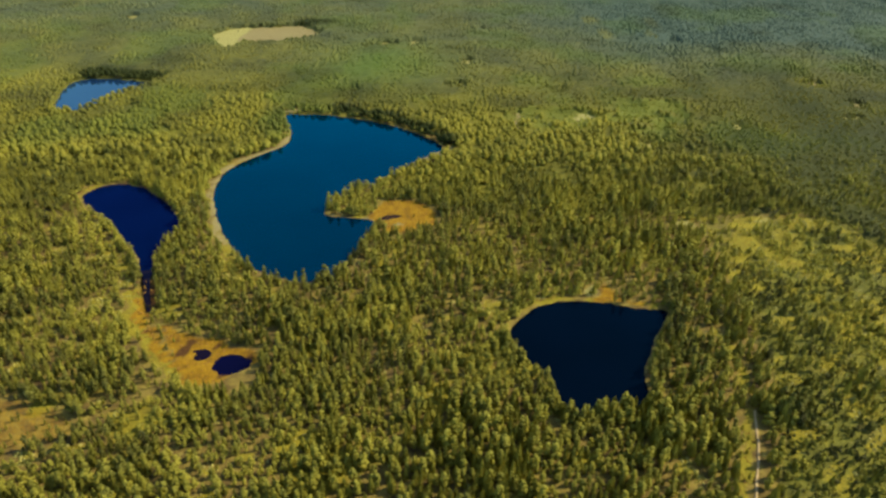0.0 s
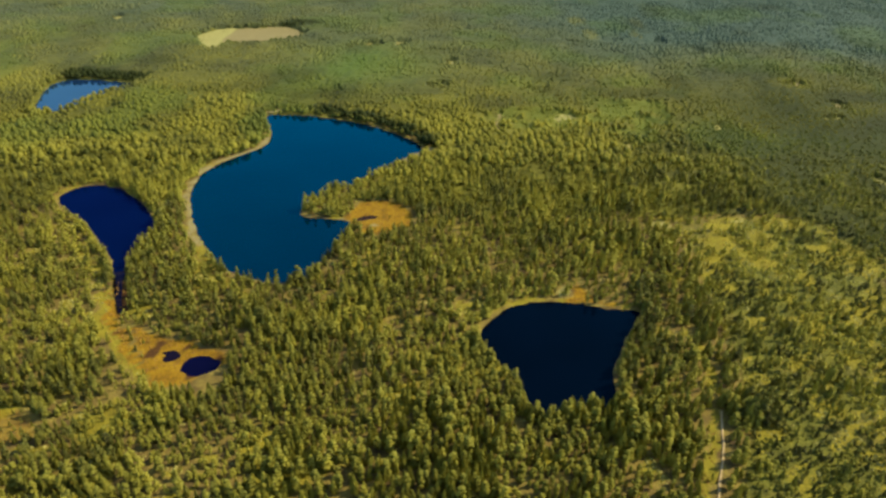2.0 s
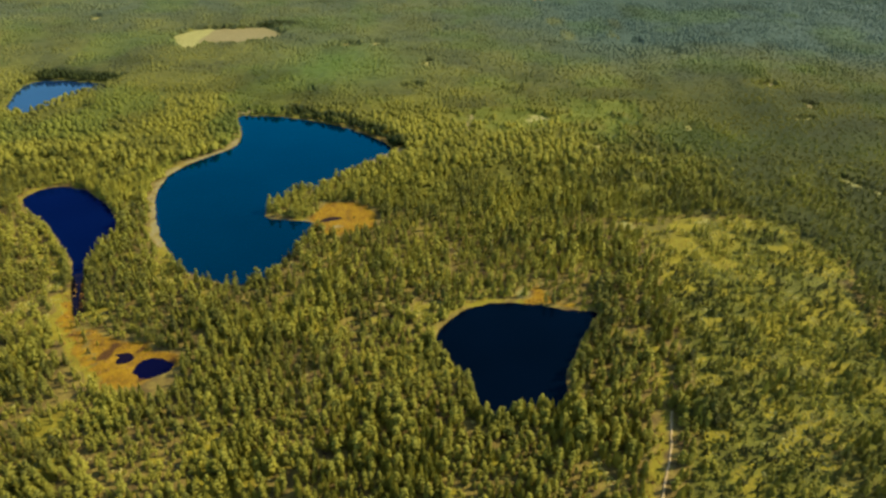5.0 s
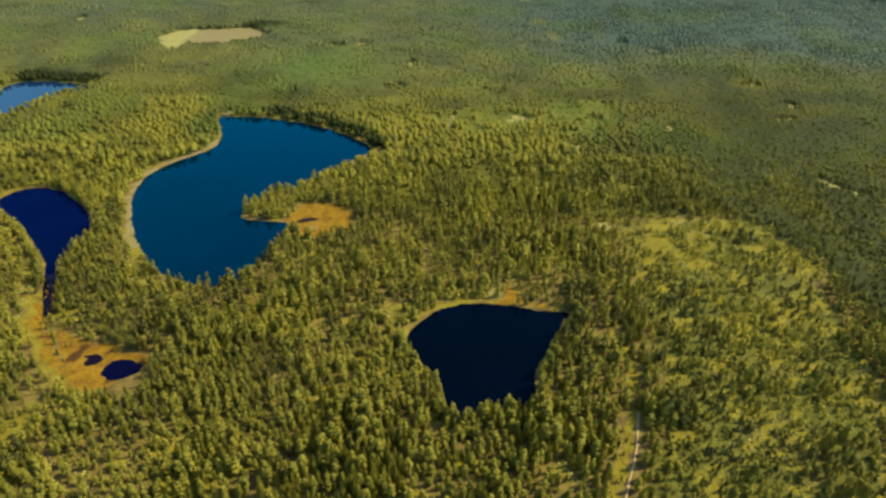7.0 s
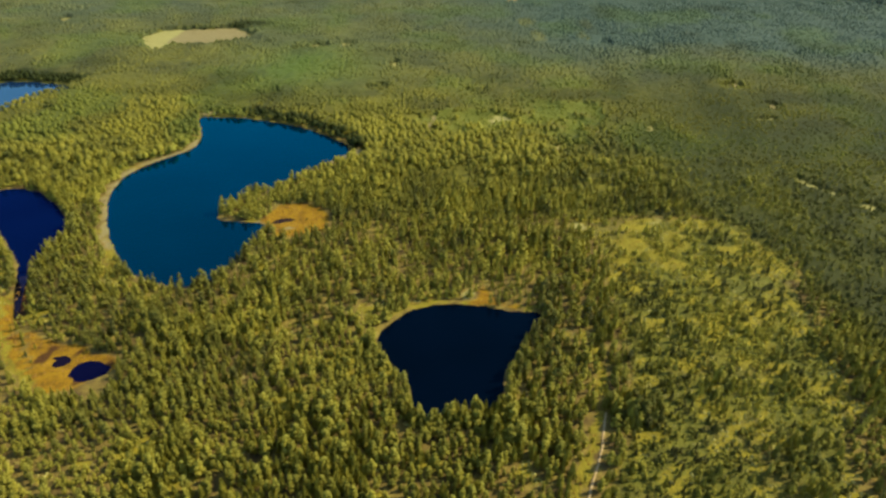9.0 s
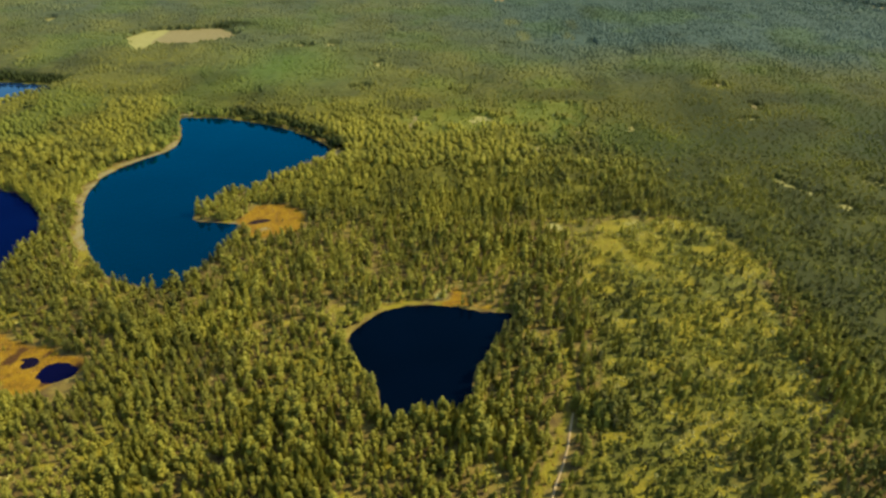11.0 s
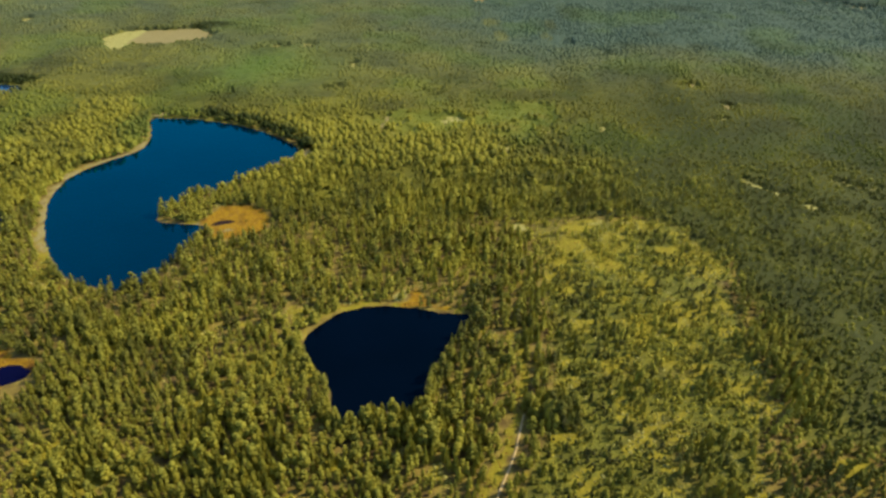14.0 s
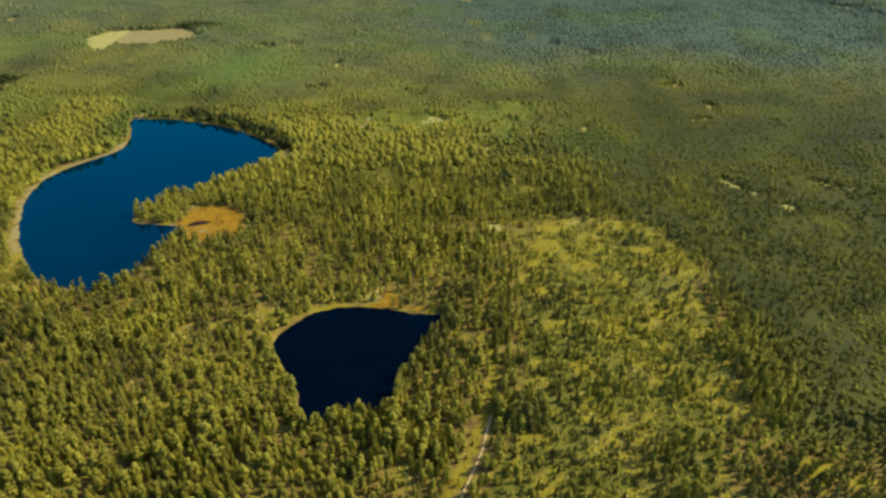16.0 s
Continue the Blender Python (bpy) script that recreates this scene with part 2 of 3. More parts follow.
def value_noise(x, y, size, seed):
    """Smooth noise from 0 to 1 with bumps of about that many metres."""
    x, y = x / size + 500.0, y / size + 500.0
    ix, iy = np.floor(x).astype(np.int64), np.floor(y).astype(np.int64)
    fx, fy = x - ix, y - iy
    fx, fy = fx * fx * (3 - 2 * fx), fy * fy * (3 - 2 * fy)

    def lattice(a, b):
        h = (a * 374761393 + b * 668265263 + seed * 974634777) & 0xFFFFFFFF
        h = ((h ^ (h >> 13)) * 1274126177) & 0xFFFFFFFF
        return ((h ^ (h >> 16)) & 0xFFFF) / 65535.0

    top = lattice(ix, iy) * (1 - fx) + lattice(ix + 1, iy) * fx
    low = lattice(ix, iy + 1) * (1 - fx) + lattice(ix + 1, iy + 1) * fx
    return top * (1 - fy) + low * fy


OUTLINES = {k: closed_curve(v) for k, v in LAKES.items()}
OPEN_OUTLINES = [(kind, closed_curve(v, 4)) for kind, v in OPEN]


def scrub(x, y):
    """The open scrub to the right of the trail: 1 inside it."""
    left = np.interp(y, [140, 160, 200, 220, 300, 380], [112, 118, 138, 142, 150, 150]) + 4
    right = np.interp(y, [140, 190, 215, 240, 365, 400], [228, 240, 258, 262, 266, 240])
    s = np.minimum(np.clip((x - left) / 8, 0, 1), np.clip((right - x) / 14, 0, 1))
    return s * np.clip((390 - y) / 30, 0, 1)


def low_wood(x, y):
    """The low dark wood beyond the scrub: 1 inside it."""
    edge = np.interp(y, [150, 190, 208, 219, 275, 340, 375, 420, 560, 680], [222, 232, 252, 270, 270, 252, 232, 200, 190, 230])
    edge = edge + np.clip((y - 380) / 100, 0, 1) * 60 * (value_noise(x, y, 45, 63) - 0.5)
    return np.clip((x - edge) / np.clip(16 + 0.45 * (y - 390), 16, 90), 0, 1) * np.clip((680 - y) / 160, 0, 1)


def openings(x, y):
    """Small grassy gaps between the trees, longer across than deep: 1 inside them."""
    n = 0.6 * value_noise(x * 0.42, y, 3.4, 101) + 0.4 * value_noise(x * 0.5, y, 2.2, 102)
    n = n + 0.14 * (value_noise(x, y, 40, 103) - 0.5) + 0.045 * scrub(x, y)
    return np.clip(7 * (n - 0.64), 0, 1) * (1 - low_wood(x, y)) * np.clip((470 - y) / 60, 0, 1)


def survey(x, y):
    """What the ground is at each place: distance to water, and the cover of grass, bog and sand."""
    wx = x + 5 * (value_noise(x, y, 9, 3) - 0.5) + 2.5 * (value_noise(x, y, 3.5, 5) - 0.5)
    wy = y + 5 * (value_noise(x, y, 9, 4) - 0.5) + 2.5 * (value_noise(x, y, 3.5, 6) - 0.5)
    lake = np.full(x.shape, 60.0)
    for name, outline in OUTLINES.items():
        lake = np.minimum(lake, area_distance(x + 0.35 * (wx - x), y + 0.35 * (wy - y), outline))
    cover = {"grass": np.zeros(x.shape), "bog": np.zeros(x.shape), "sand": np.zeros(x.shape), "glade": np.zeros(x.shape), "hay": np.zeros(x.shape), "heath": np.zeros(x.shape)}
    for kind, outline in OPEN_OUTLINES:
        cover[kind] = np.maximum(cover[kind], np.clip(0.5 - area_distance(wx, wy, outline) / 5, 0, 1))
    ragged = 0.5 * value_noise(x, y, 8, 91) + 0.5 * value_noise(x, y, 4, 92)
    cover["hay"] = cover["hay"] * np.where(x < -205, 1.0, np.clip(3.2 * ragged - 0.75, 0, 1))
    cover["glade"] = cover["glade"] * np.clip(3.0 * value_noise(x, y, 13, 93) - 0.7, 0, 1)
    heath = cover.pop("heath")
    cover["bog"] = np.maximum(cover["bog"], 0.47 * heath)
    for kind, half, line in STRIPS:
        cover[kind] = np.maximum(cover[kind], np.clip(0.5 + (half - line_distance(wx, wy, line, False)) / 3, 0, 1))
    cover["grass"] = np.maximum(cover["grass"], openings(x, y) * np.clip((lake - 3) / 4, 0, 1) * (cover["bog"] < 0.3))
    for kind in ("sand", "hay"):
        cover[kind] = np.where((x > 280) & (y > 370), cover[kind] * np.clip(3.6 * ragged - 1.0, 0, 1), cover[kind])
    return lake, cover


def peat_hollows(x, y, bog):
    """Wet black hollows scattered over the bogs: 1 inside them."""
    n = 0.6 * value_noise(x, y * 0.7, 7.5, 71) + 0.4 * value_noise(x, y, 3.5, 72)
    ditch = np.clip(2.2 - line_distance(x, y, [(-157, 299), (-152, 283), (-146, 266)], False) / 2.2, 0, 1)
    return np.maximum(np.clip(7 * (n - 0.60), 0, 1), ditch) * np.clip(2 * bog - 0.6, 0, 1) * np.clip((-70 - x) / 10, 0, 0.8)


# ---- ground: one sheet, with the lakes' basins sunk into it ----
def mesh_from(name, verts, faces, materials, slots=None, attributes=None, smooth=False):
    """A mesh from arrays of corners and triangles or quads."""
    me = bpy.data.meshes.new(name)
    verts, faces = np.asarray(verts, np.float32), np.asarray(faces, np.int32)
    n, k = faces.shape
    me.vertices.add(len(verts))
    me.vertices.foreach_set("co", verts.ravel())
    me.loops.add(n * k)
    me.loops.foreach_set("vertex_index", faces.ravel())
    me.polygons.add(n)
    me.polygons.foreach_set("loop_start", np.arange(0, n * k, k, dtype=np.int32))
    for m in materials:
        me.materials.append(m)
    if slots is not None:
        me.polygons.foreach_set("material_index", np.asarray(slots, np.int32))
    me.polygons.foreach_set("use_smooth", np.full(n, smooth))
    for key, values in (attributes or {}).items():
        a = me.attributes.new(key, "FLOAT", "POINT")
        a.data.foreach_set("value", np.asarray(values, np.float32))
    me.update(calc_edges=True)
    return me


def build_ground():
    far = np.array([150, 400, 900, 1800, 3600])
    gx = np.concatenate([(-640 - far)[::-1], np.arange(-640, 841, 3.4), 840 + far])
    gy = np.concatenate([(100 - far)[::-1], np.arange(100, 1051, 3.4), 1050 + far])
    x, y = (a.ravel() for a in np.meshgrid(gx, gy))
    lake, cover = survey(x, y)
    z = np.clip(lake * 0.3, -1.6, 0.0) + 0.5 * (value_noise(x, y, 11, 9) - 0.5) * np.clip(lake / 6, 0, 1)
    z += 0.25 * (value_noise(x, y, 4, 10) - 0.3) * np.clip(lake / 4, 0, 1)
    s = np.maximum(scrub(x, y), cover.pop("glade"))
    cover["grass"] = np.maximum(cover["grass"], s * np.clip((490 - y) / 40, 0, 1) * np.clip(1.3 * value_noise(x, y, 14, 21) - 0.40, 0, 1))
    cover["grass"] = np.maximum(cover["grass"], np.clip((560 - y) / 120, 0, 1) * np.clip(2.4 * value_noise(x, y, 30, 22) * value_noise(x, y, 9, 23) - 0.6, 0, 0.8))
    # far floor turned greener along with the painted haze of the woods
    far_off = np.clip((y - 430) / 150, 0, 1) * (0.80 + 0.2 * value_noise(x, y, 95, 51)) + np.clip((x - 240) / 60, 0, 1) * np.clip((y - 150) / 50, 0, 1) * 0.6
    cover["green_floor"] = np.clip(np.maximum(far_off, s * (0.50 + 0.50 * value_noise(x, y, 18, 24))), 0, 1)
    cover["peat"] = peat_hollows(x, y, cover["bog"])
    z -= 1.5 * np.clip(1.6 - line_distance(x, y, STREAM, False) / 3.0, 0, 1)
    nx = len(gx)
    i = (np.arange(len(gy) - 1)[:, None] * nx + np.arange(nx - 1)[None, :]).ravel()
    faces = np.stack([i, i + 1, i + nx + 1, i + nx], 1)
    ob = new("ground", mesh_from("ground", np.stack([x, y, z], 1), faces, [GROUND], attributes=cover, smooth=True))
    return tagged(ob, "mossy forest floor with ochre bog margins and pale sandy shores", "ground", kind="structure")


ground = build_ground()

WATER_LOOK = {
    "lake_large": ("deep teal-blue forest lake with still water", (0.0, 0.0060, 0.016), (0.0, 0.008, 0.020), 1.33, (0.0, 0.68, 0.92)),
    "lake_left": ("deep blue narrow forest lake tapering into a channel", (0.0001, 0.0025, 0.017), (0.0002, 0.0035, 0.023), 1.25, (0.04, 0.11, 0.48)),
    "lake_near": ("almost black round forest lake with still water", (0.0002, 0.0011, 0.0032), (0.0003, 0.0016, 0.005), 1.20, (0.03, 0.28, 0.42)),
    "lake_far": ("bright blue small lake reflecting the sky", (0.004, 0.015, 0.042), (0.006, 0.022, 0.055), 1.38, (0.50, 0.95, 1.0)),
    "pond_small": ("small dark peat pool in an ochre bog", (0.003, 0.002, 0.004), (0.006, 0.004, 0.007), 1.20, (0.5, 0.4, 1.0)),
    "pond_bog": ("dark navy peat pool in an ochre bog", (0.001, 0.0015, 0.008), (0.0015, 0.002, 0.012), 1.20, (0.2, 0.2, 1.0)),
    "pond_cove": ("dark brown peat pool in a round ochre bog", (0.012, 0.006, 0.003), (0.020, 0.010, 0.005), 1.15, (1.0, 0.9, 0.8)),
}


def build_water(name):
    label, deep, shoal, ior, sheen = WATER_LOOK[name]
    p = OUTLINES[name]
    mid = p.mean(0)
    bm = bmesh.new()
    q = p + 2.0 * (p - mid) / np.linalg.norm(p - mid, axis=1)[:, None]
    face = bm.faces.new([bm.verts.new((a, b, -0.3)) for a, b in q])
    bmesh.ops.triangulate(bm, faces=[face])
    bmesh.ops.recalc_face_normals(bm, faces=bm.faces)
    if bm.faces[:][0].normal.z < 0:
        bmesh.ops.reverse_faces(bm, faces=bm.faces)
    me = bpy.data.meshes.new(name)
    bm.to_mesh(me)
    me.materials.append(water_material("water_" + name, deep, shoal, ior, sheen))
    return tagged(new("water_" + name, me), label, "lake", kind="structure")


for name in LAKES:
    build_water(name)


def build_stream():
    """The dark outlet of the blue lake, narrowing into the bog."""
    bm = bmesh.new()
    rows = []
    for k, (a, b) in enumerate(STREAM):
        half = 2.6 - 0.42 * k
        rows.append([bm.verts.new((a + e * half, b + 0.4 * e * half, -0.22)) for e in (-1, -0.3, 0.4, 1)])
    for r, q in zip(rows, rows[1:]):
        for k in range(3):
            bm.faces.new((r[k + 1], r[k], q[k], q[k + 1]))
    bmesh.ops.recalc_face_normals(bm, faces=bm.faces)
    me = bpy.data.meshes.new("stream")
    bm.to_mesh(me)
    me.materials.append(water_material("water_stream", (0.004, 0.003, 0.004), (0.007, 0.005, 0.006), 1.15, (0.10, 0.10, 0.20)))
    return tagged(new("water_stream", me), "narrow dark outlet stream between trees and bog", "stream", kind="structure")


build_stream()


def build_trail():
    """A sandy footpath along the forest's edge, slightly crowned."""
    p = np.array(PATH, float)
    s = np.linspace(0, len(p) - 1, 70)
    x, y = np.interp(s, range(len(p)), p[:, 0]), np.interp(s, range(len(p)), p[:, 1])
    x = x + 1.2 * (value_noise(x, y, 7, 31) - 0.5)
    bm = bmesh.new()
    rows = []
    for a, b in zip(x, y):
        half = 0.42 + 0.25 * random.random()
        rows.append([bm.verts.new((a + k * half, b, 0.42 + h)) for k, h in ((-1, -0.25), (-0.5, 0.05), (0.5, 0.05), (1, -0.25))])
    for r, q in zip(rows, rows[1:]):
        for k in range(3):
            bm.faces.new((r[k], r[k + 1], q[k + 1], q[k]))
    me = bpy.data.meshes.new("trail")
    bm.to_mesh(me)
    me.materials.append(TRAIL)
    return tagged(new("trail", me), "pale sandy footpath along the forest edge", "path", kind="structure")


build_trail()

# ---- trees: patterns one metre high, from which all stands are grown ----
rng = np.random.default_rng(7)
ICO_V = np.array([(math.cos(a) * r, math.sin(a) * r, h) for h, r, turn in ((0.447, 0.894, 0.0), (-0.447, 0.894, 0.628))
                  for a in [turn + k * 1.2566 for k in range(5)]] + [(0, 0, 1), (0, 0, -1)])
ICO_F = np.array([(10, k, (k + 1) % 5) for k in range(5)] + [(11, 5 + (k + 1) % 5, 5 + k) for k in range(5)]
                 + [(k, 5 + k, (k + 1) % 5) for k in range(5)] + [((k + 1) % 5, 5 + k, 5 + (k + 1) % 5) for k in range(5)])
OCT_V = np.array([(1, 0, 0), (0, 1, 0), (-1, 0, 0), (0, -1, 0), (0, 0, 1), (0, 0, -1)], float)
OCT_F = np.array([(0, 1, 4), (1, 2, 4), (2, 3, 4), (3, 0, 4), (1, 0, 5), (2, 1, 5), (3, 2, 5), (0, 3, 5)])


def join(pieces):
    verts, faces, base = [], [], 0
    for v, f in pieces:
        verts.append(v)
        faces.append(f + base)
        base += len(v)
    return np.concatenate(verts), np.concatenate(faces)


def clump(ball, at, size, flat, rough=0.48):
    v, f = ball
    a = rng.uniform(0, 6.28)
    turn = np.array([(math.cos(a), -math.sin(a), 0), (math.sin(a), math.cos(a), 0), (0, 0, 1)])
    v = v * rng.uniform(1 - rough, 1 + rough, (len(v), 1)) * np.array([size, size, size * flat])
    return v @ turn.T + np.array(at), f


def spruce_crown(tiers, spokes, wide=0.12):
    pieces = []
    for k in range(tiers):
        u = k / max(tiers - 1, 1)
        low, rad = 0.10 + 0.74 * u, wide * (1 - u) ** 0.75 + 0.03
        top = min(1.0, low + 0.34 * (1 - 0.5 * u))
        n = 2 * spokes
        ang = np.arange(n) * 2 * math.pi / n + rng.uniform(0, 6.28) + rng.uniform(-0.12, 0.12, n)
        r = rad * np.where(np.arange(n) % 2, 0.5, 1.0) * rng.uniform(0.75, 1.25, n)
        z = low + np.where(np.arange(n) % 2, 0.03, -0.01) + rng.uniform(-0.02, 0.02, n)
        ring = np.stack([r * np.cos(ang), r * np.sin(ang), z], 1)
        v = np.concatenate([ring, [(rng.uniform(-0.01, 0.01), rng.uniform(-0.01, 0.01), top)]])
        pieces.append((v, np.array([(a, (a + 1) % n, n) for a in range(n)])))
    return join(pieces)


def dome_crown(sides, wide):
    """A rounded crown with an uneven rim, for woods far off."""
    ang = np.arange(sides) * 2 * math.pi / sides
    rings = []
    for low, r in ((0.46, wide), (0.80, 0.66 * wide)):
        q = r * rng.uniform(0.75, 1.25, sides)
        rings.append(np.stack([q * np.cos(ang), q * np.sin(ang), low + rng.uniform(-0.06, 0.06, sides)], 1))
        ang = ang + math.pi / sides
    v = np.concatenate(rings + [[(rng.uniform(-0.05, 0.05), rng.uniform(-0.05, 0.05), 1.0)]])
    f = []
    for k in range(sides):
        n = (k + 1) % sides
        f += [(k, n, sides + k), (n, sides + n, sides + k), (sides + k, sides + n, 2 * sides)]
    return v, np.array(f)


def clump_crown(ball, count, low, wide, size, rough=0.48):
    """A crown of foliage clumps round a leaning middle, narrower towards the top."""
    pieces = []
    for k in range(count):
        u = (k + rng.uniform(0.2, 0.8)) / count
        reach = wide * (math.sin(math.pi * (0.18 + 0.74 * u))) * rng.uniform(0.35, 1.0)
        a = k * 2.4 + rng.uniform(-0.5, 0.5)
        pieces.append(clump(ball, (reach * math.cos(a), reach * math.sin(a), low + (0.97 - low) * u), size * rng.uniform(0.75, 1.2) * (1.1 - 0.45 * u), 0.85, rough))
    return join(pieces)


def stem(sides, high=0.9, thick=0.012):
    ang = np.arange(sides) * 2 * math.pi / sides
    ring = np.stack([np.cos(ang) * thick, np.sin(ang) * thick, np.zeros(sides) - 0.03], 1)
    return np.concatenate([ring, [(0.004, 0.003, high)]]), np.array([(a, (a + 1) % sides, sides) for a in range(sides)])


def pattern(crown, trunk=None):
    """Corners, triangles and their material: 0 foliage, 1 bark."""
    if trunk is None:
        return crown[0], crown[1], np.zeros(len(crown[1]), int)
    v, f = join([crown, trunk])
    return v, f, np.repeat([0, 1], [len(crown[1]), len(trunk[1])])


ICO, OCT = (ICO_V, ICO_F), (OCT_V, OCT_F)
PATTERNS = {
    ("spruce", 0): [pattern(spruce_crown(6, 6, 0.165), stem(4)) for _ in range(8)],
    ("spruce", 1): [pattern(spruce_crown(4, 5, 0.175), stem(3)) for _ in range(8)],
    ("spruce", 2): [pattern(spruce_crown(2, 3, 0.22)) for _ in range(8)],
    ("pine", 0): [pattern(clump_crown(OCT, 14, 0.16, 0.125, 0.118), stem(4)) for _ in range(8)],
    ("pine", 1): [pattern(clump_crown(OCT, 8, 0.16, 0.12, 0.145), stem(3)) for _ in range(8)],
    ("pine", 2): [pattern(dome_crown(4, 0.27), stem(3, 0.7)) for _ in range(8)],
    ("birch", 0): [pattern(clump_crown(OCT, 13, 0.14, 0.22, 0.16), stem(4)) for _ in range(8)],
    ("birch", 1): [pattern(clump_crown(OCT, 7, 0.14, 0.22, 0.20), stem(3)) for _ in range(8)],
    ("birch", 2): [pattern(dome_crown(4, 0.34), stem(3, 0.7)) for _ in range(8)],
}


def sow():
    """Where every tree stands, how tall it is, its kind and its colour."""
    places = []
    for low, high, cell in ((135, 270, 3.3), (270, 450, 3.5), (450, 1050, 3.9)):
        gx, gy = np.meshgrid(np.arange(-660, 860, cell), np.arange(low, high, cell))
        x = gx.ravel() + rng.uniform(-0.48, 0.48, gx.size) * cell
        y = gy.ravel() + rng.uniform(-0.48, 0.48, gx.size) * cell
        keep = (x > -200 - 0.55 * (y - 158)) & (x < 322 + 0.57 * (y - 165))
        places.append(np.stack([x[keep], y[keep]], 1))
    for x0, x1, y0, y1, each in ((-120, 250, -130, 133, 15), (-25, 130, -65, 65, 14), (-320, -120, -240, 133, 26), (250, 460, -240, 133, 26), (-120, 250, -240, -130, 26),
                                 (-330, -205, 133, 300, 22), (330, 430, 133, 300, 22)):
        places.append(rng.uniform((x0, y0), (x1, y1), (int((x1 - x0) * (y1 - y0) / each), 2)))
    # a fringe that crowds to the shores
    for name in ("lake_large", "lake_left", "lake_near", "lake_far"):
        p = np.repeat(OUTLINES[name], 5 if name == "lake_near" else 3, axis=0)
        places.append(p + rng.normal(0, 3.2, p.shape))
    places.append(np.array([151.0, 206.0]) + rng.normal(0, 1, (45, 2)) * (5.5, 4.0))
    x, y = np.concatenate(places).T
    lake, cover = survey(x, y)
    s = np.maximum(scrub(x, y), np.where(cover["glade"] > 0.5, 0.7, 0.0))
    glade = cover["glade"]
    open_cover = np.maximum.reduce([cover["grass"], cover["bog"], cover["sand"], cover["hay"]])
    thin = value_noise(x, y, 22, 41) * 0.5 + value_noise(x, y, 7, 42) * 0.5
    thin = np.where(y < 500, thin, 0.5)
    stand = np.where(glade > 0.5, 0.62 + 0.35 * value_noise(x, y, 6, 43), 0.97) - 0.65 * np.clip(0.40 - thin, 0, 1) / 0.40
    trail_gap = np.minimum(line_distance(x, y, PATH, False), line_distance(x, y, STREAM, False) * 0.55)
    keep = (lake > 0.8) & (rng.uniform(0, 1, x.size) < stand) & (open_cover < 0.42 + 0.12 * rng.uniform(-1, 1, x.size)) & (trail_gap > 2.0)
    keep |= (lake > 1.5) & (open_cover >= 0.42) & (cover["sand"] < 0.3) & (trail_gap > 2.0) & (rng.uniform(0, 1, x.size) < np.where(openings(x, y) > 0.3, 0.14, 0.03))
    east = x - np.interp(y, [p[1] for p in PATH], [p[0] for p in PATH])
    keep &= ~((east > 0) & (east < 3.4) & (y > 140) & (y < 207) & (rng.uniform(0, 1, x.size) < 0.85))
    keep &= ~((x > -108) & (x < -82) & (y > 213) & (y < 227))
    x, y, s, open_cover, glade, lake = x[keep], y[keep], s[keep], open_cover[keep], glade[keep], lake[keep]
    grove = np.exp(-((x - 151) ** 2 + 1.5 * (y - 206) ** 2) / 70)
    # shade along far shores and the meadow's edge, put into colour; darker clumps too
    dark_shaded = np.exp(-(((x + 148) / 20) ** 2 + ((y - 778) / 11) ** 2)) + np.exp(-(line_distance(x, y, [(-325, 606), (-298, 606), (-262, 598)], False) / 7.5) ** 2)
    dark_shaded += 0.8 * np.exp(-(line_distance(x, y, [(-84, 528), (-44, 514), (-16, 494), (2, 472)], False) / 5.5) ** 2)
    dark_shaded += 0.8 * np.exp(-(((x + 256) / 6) ** 2 + ((y - 534) / 9) ** 2)) + 0.6 * np.exp(-(((x + 238) / 9) ** 2 + ((y - 440) / 7) ** 2))
    dark_shaded += 0.32 * np.exp(-(((x + 95) / 45) ** 2 + ((y - 560) / 20) ** 2))
    dark_shaded = np.clip(2.0 * dark_shaded - 0.2, 0, 1.0)
    # sunny parts of the scrub, brightened through the tint
    sunny_scrub = np.exp(-(((x - 208) / 28) ** 2 + ((y - 248) / 42) ** 2)) + np.exp(-(((x - 172) / 22) ** 2 + ((y - 352) / 14) ** 2))
    clumps = (1 - 0.8 * np.clip(sunny_scrub, 0, 1)) * np.clip(8 * (value_noise(x, y, 17, 61) - 0.70), 0, 1) * (s > 0.2) * (glade < 0.5)
    s = s * np.clip(1 - 2 * grove - 1.5 * clumps, 0, 1)
    broad, mid, small = value_noise(x, y, 95, 51), value_noise(x, y, 26, 52), value_noise(x, y, 8, 53)
    pick = rng.uniform(0, 1, x.size)
    kind = np.where(pick < 0.52 + 0.3 * (mid - 0.5), 0, np.where(pick < 0.97, 1, 2))
    kind = np.where((s > 0.4) & (pick > 0.34), 2, kind)
    calm = np.clip((y - 380) / 120, 0, 1)
    kind = np.where((calm > 0.5) & (kind == 0) & (rng.uniform(0, 1, x.size) < 0.6), 1, kind)
    tall_grove = np.zeros(x.size)
    kind = np.where((x > 225) & (y > 215) & (s < 0.4) & (kind == 0) & (rng.uniform(0, 1, x.size) < 0.75), 1, kind)
    high = 9.0 + (4.5 - 2.0 * calm) * mid * (0.5 + broad) + rng.normal(0, 1, x.size) * (1.5 - 0.8 * calm)
    high = np.where(s > 0.4, 2.6 + 3.6 * small + rng.normal(0, 0.8, x.size), high)
    high = np.where((s > 0.4) & (glade < 0.5) & (pick < 0.13), 6.5 + 3.0 * small, high)
    high = np.where(open_cover > 0.42, high * 0.45, high)
    high = np.where((kind == 2) & (s < 0.4), high * 0.6, high)
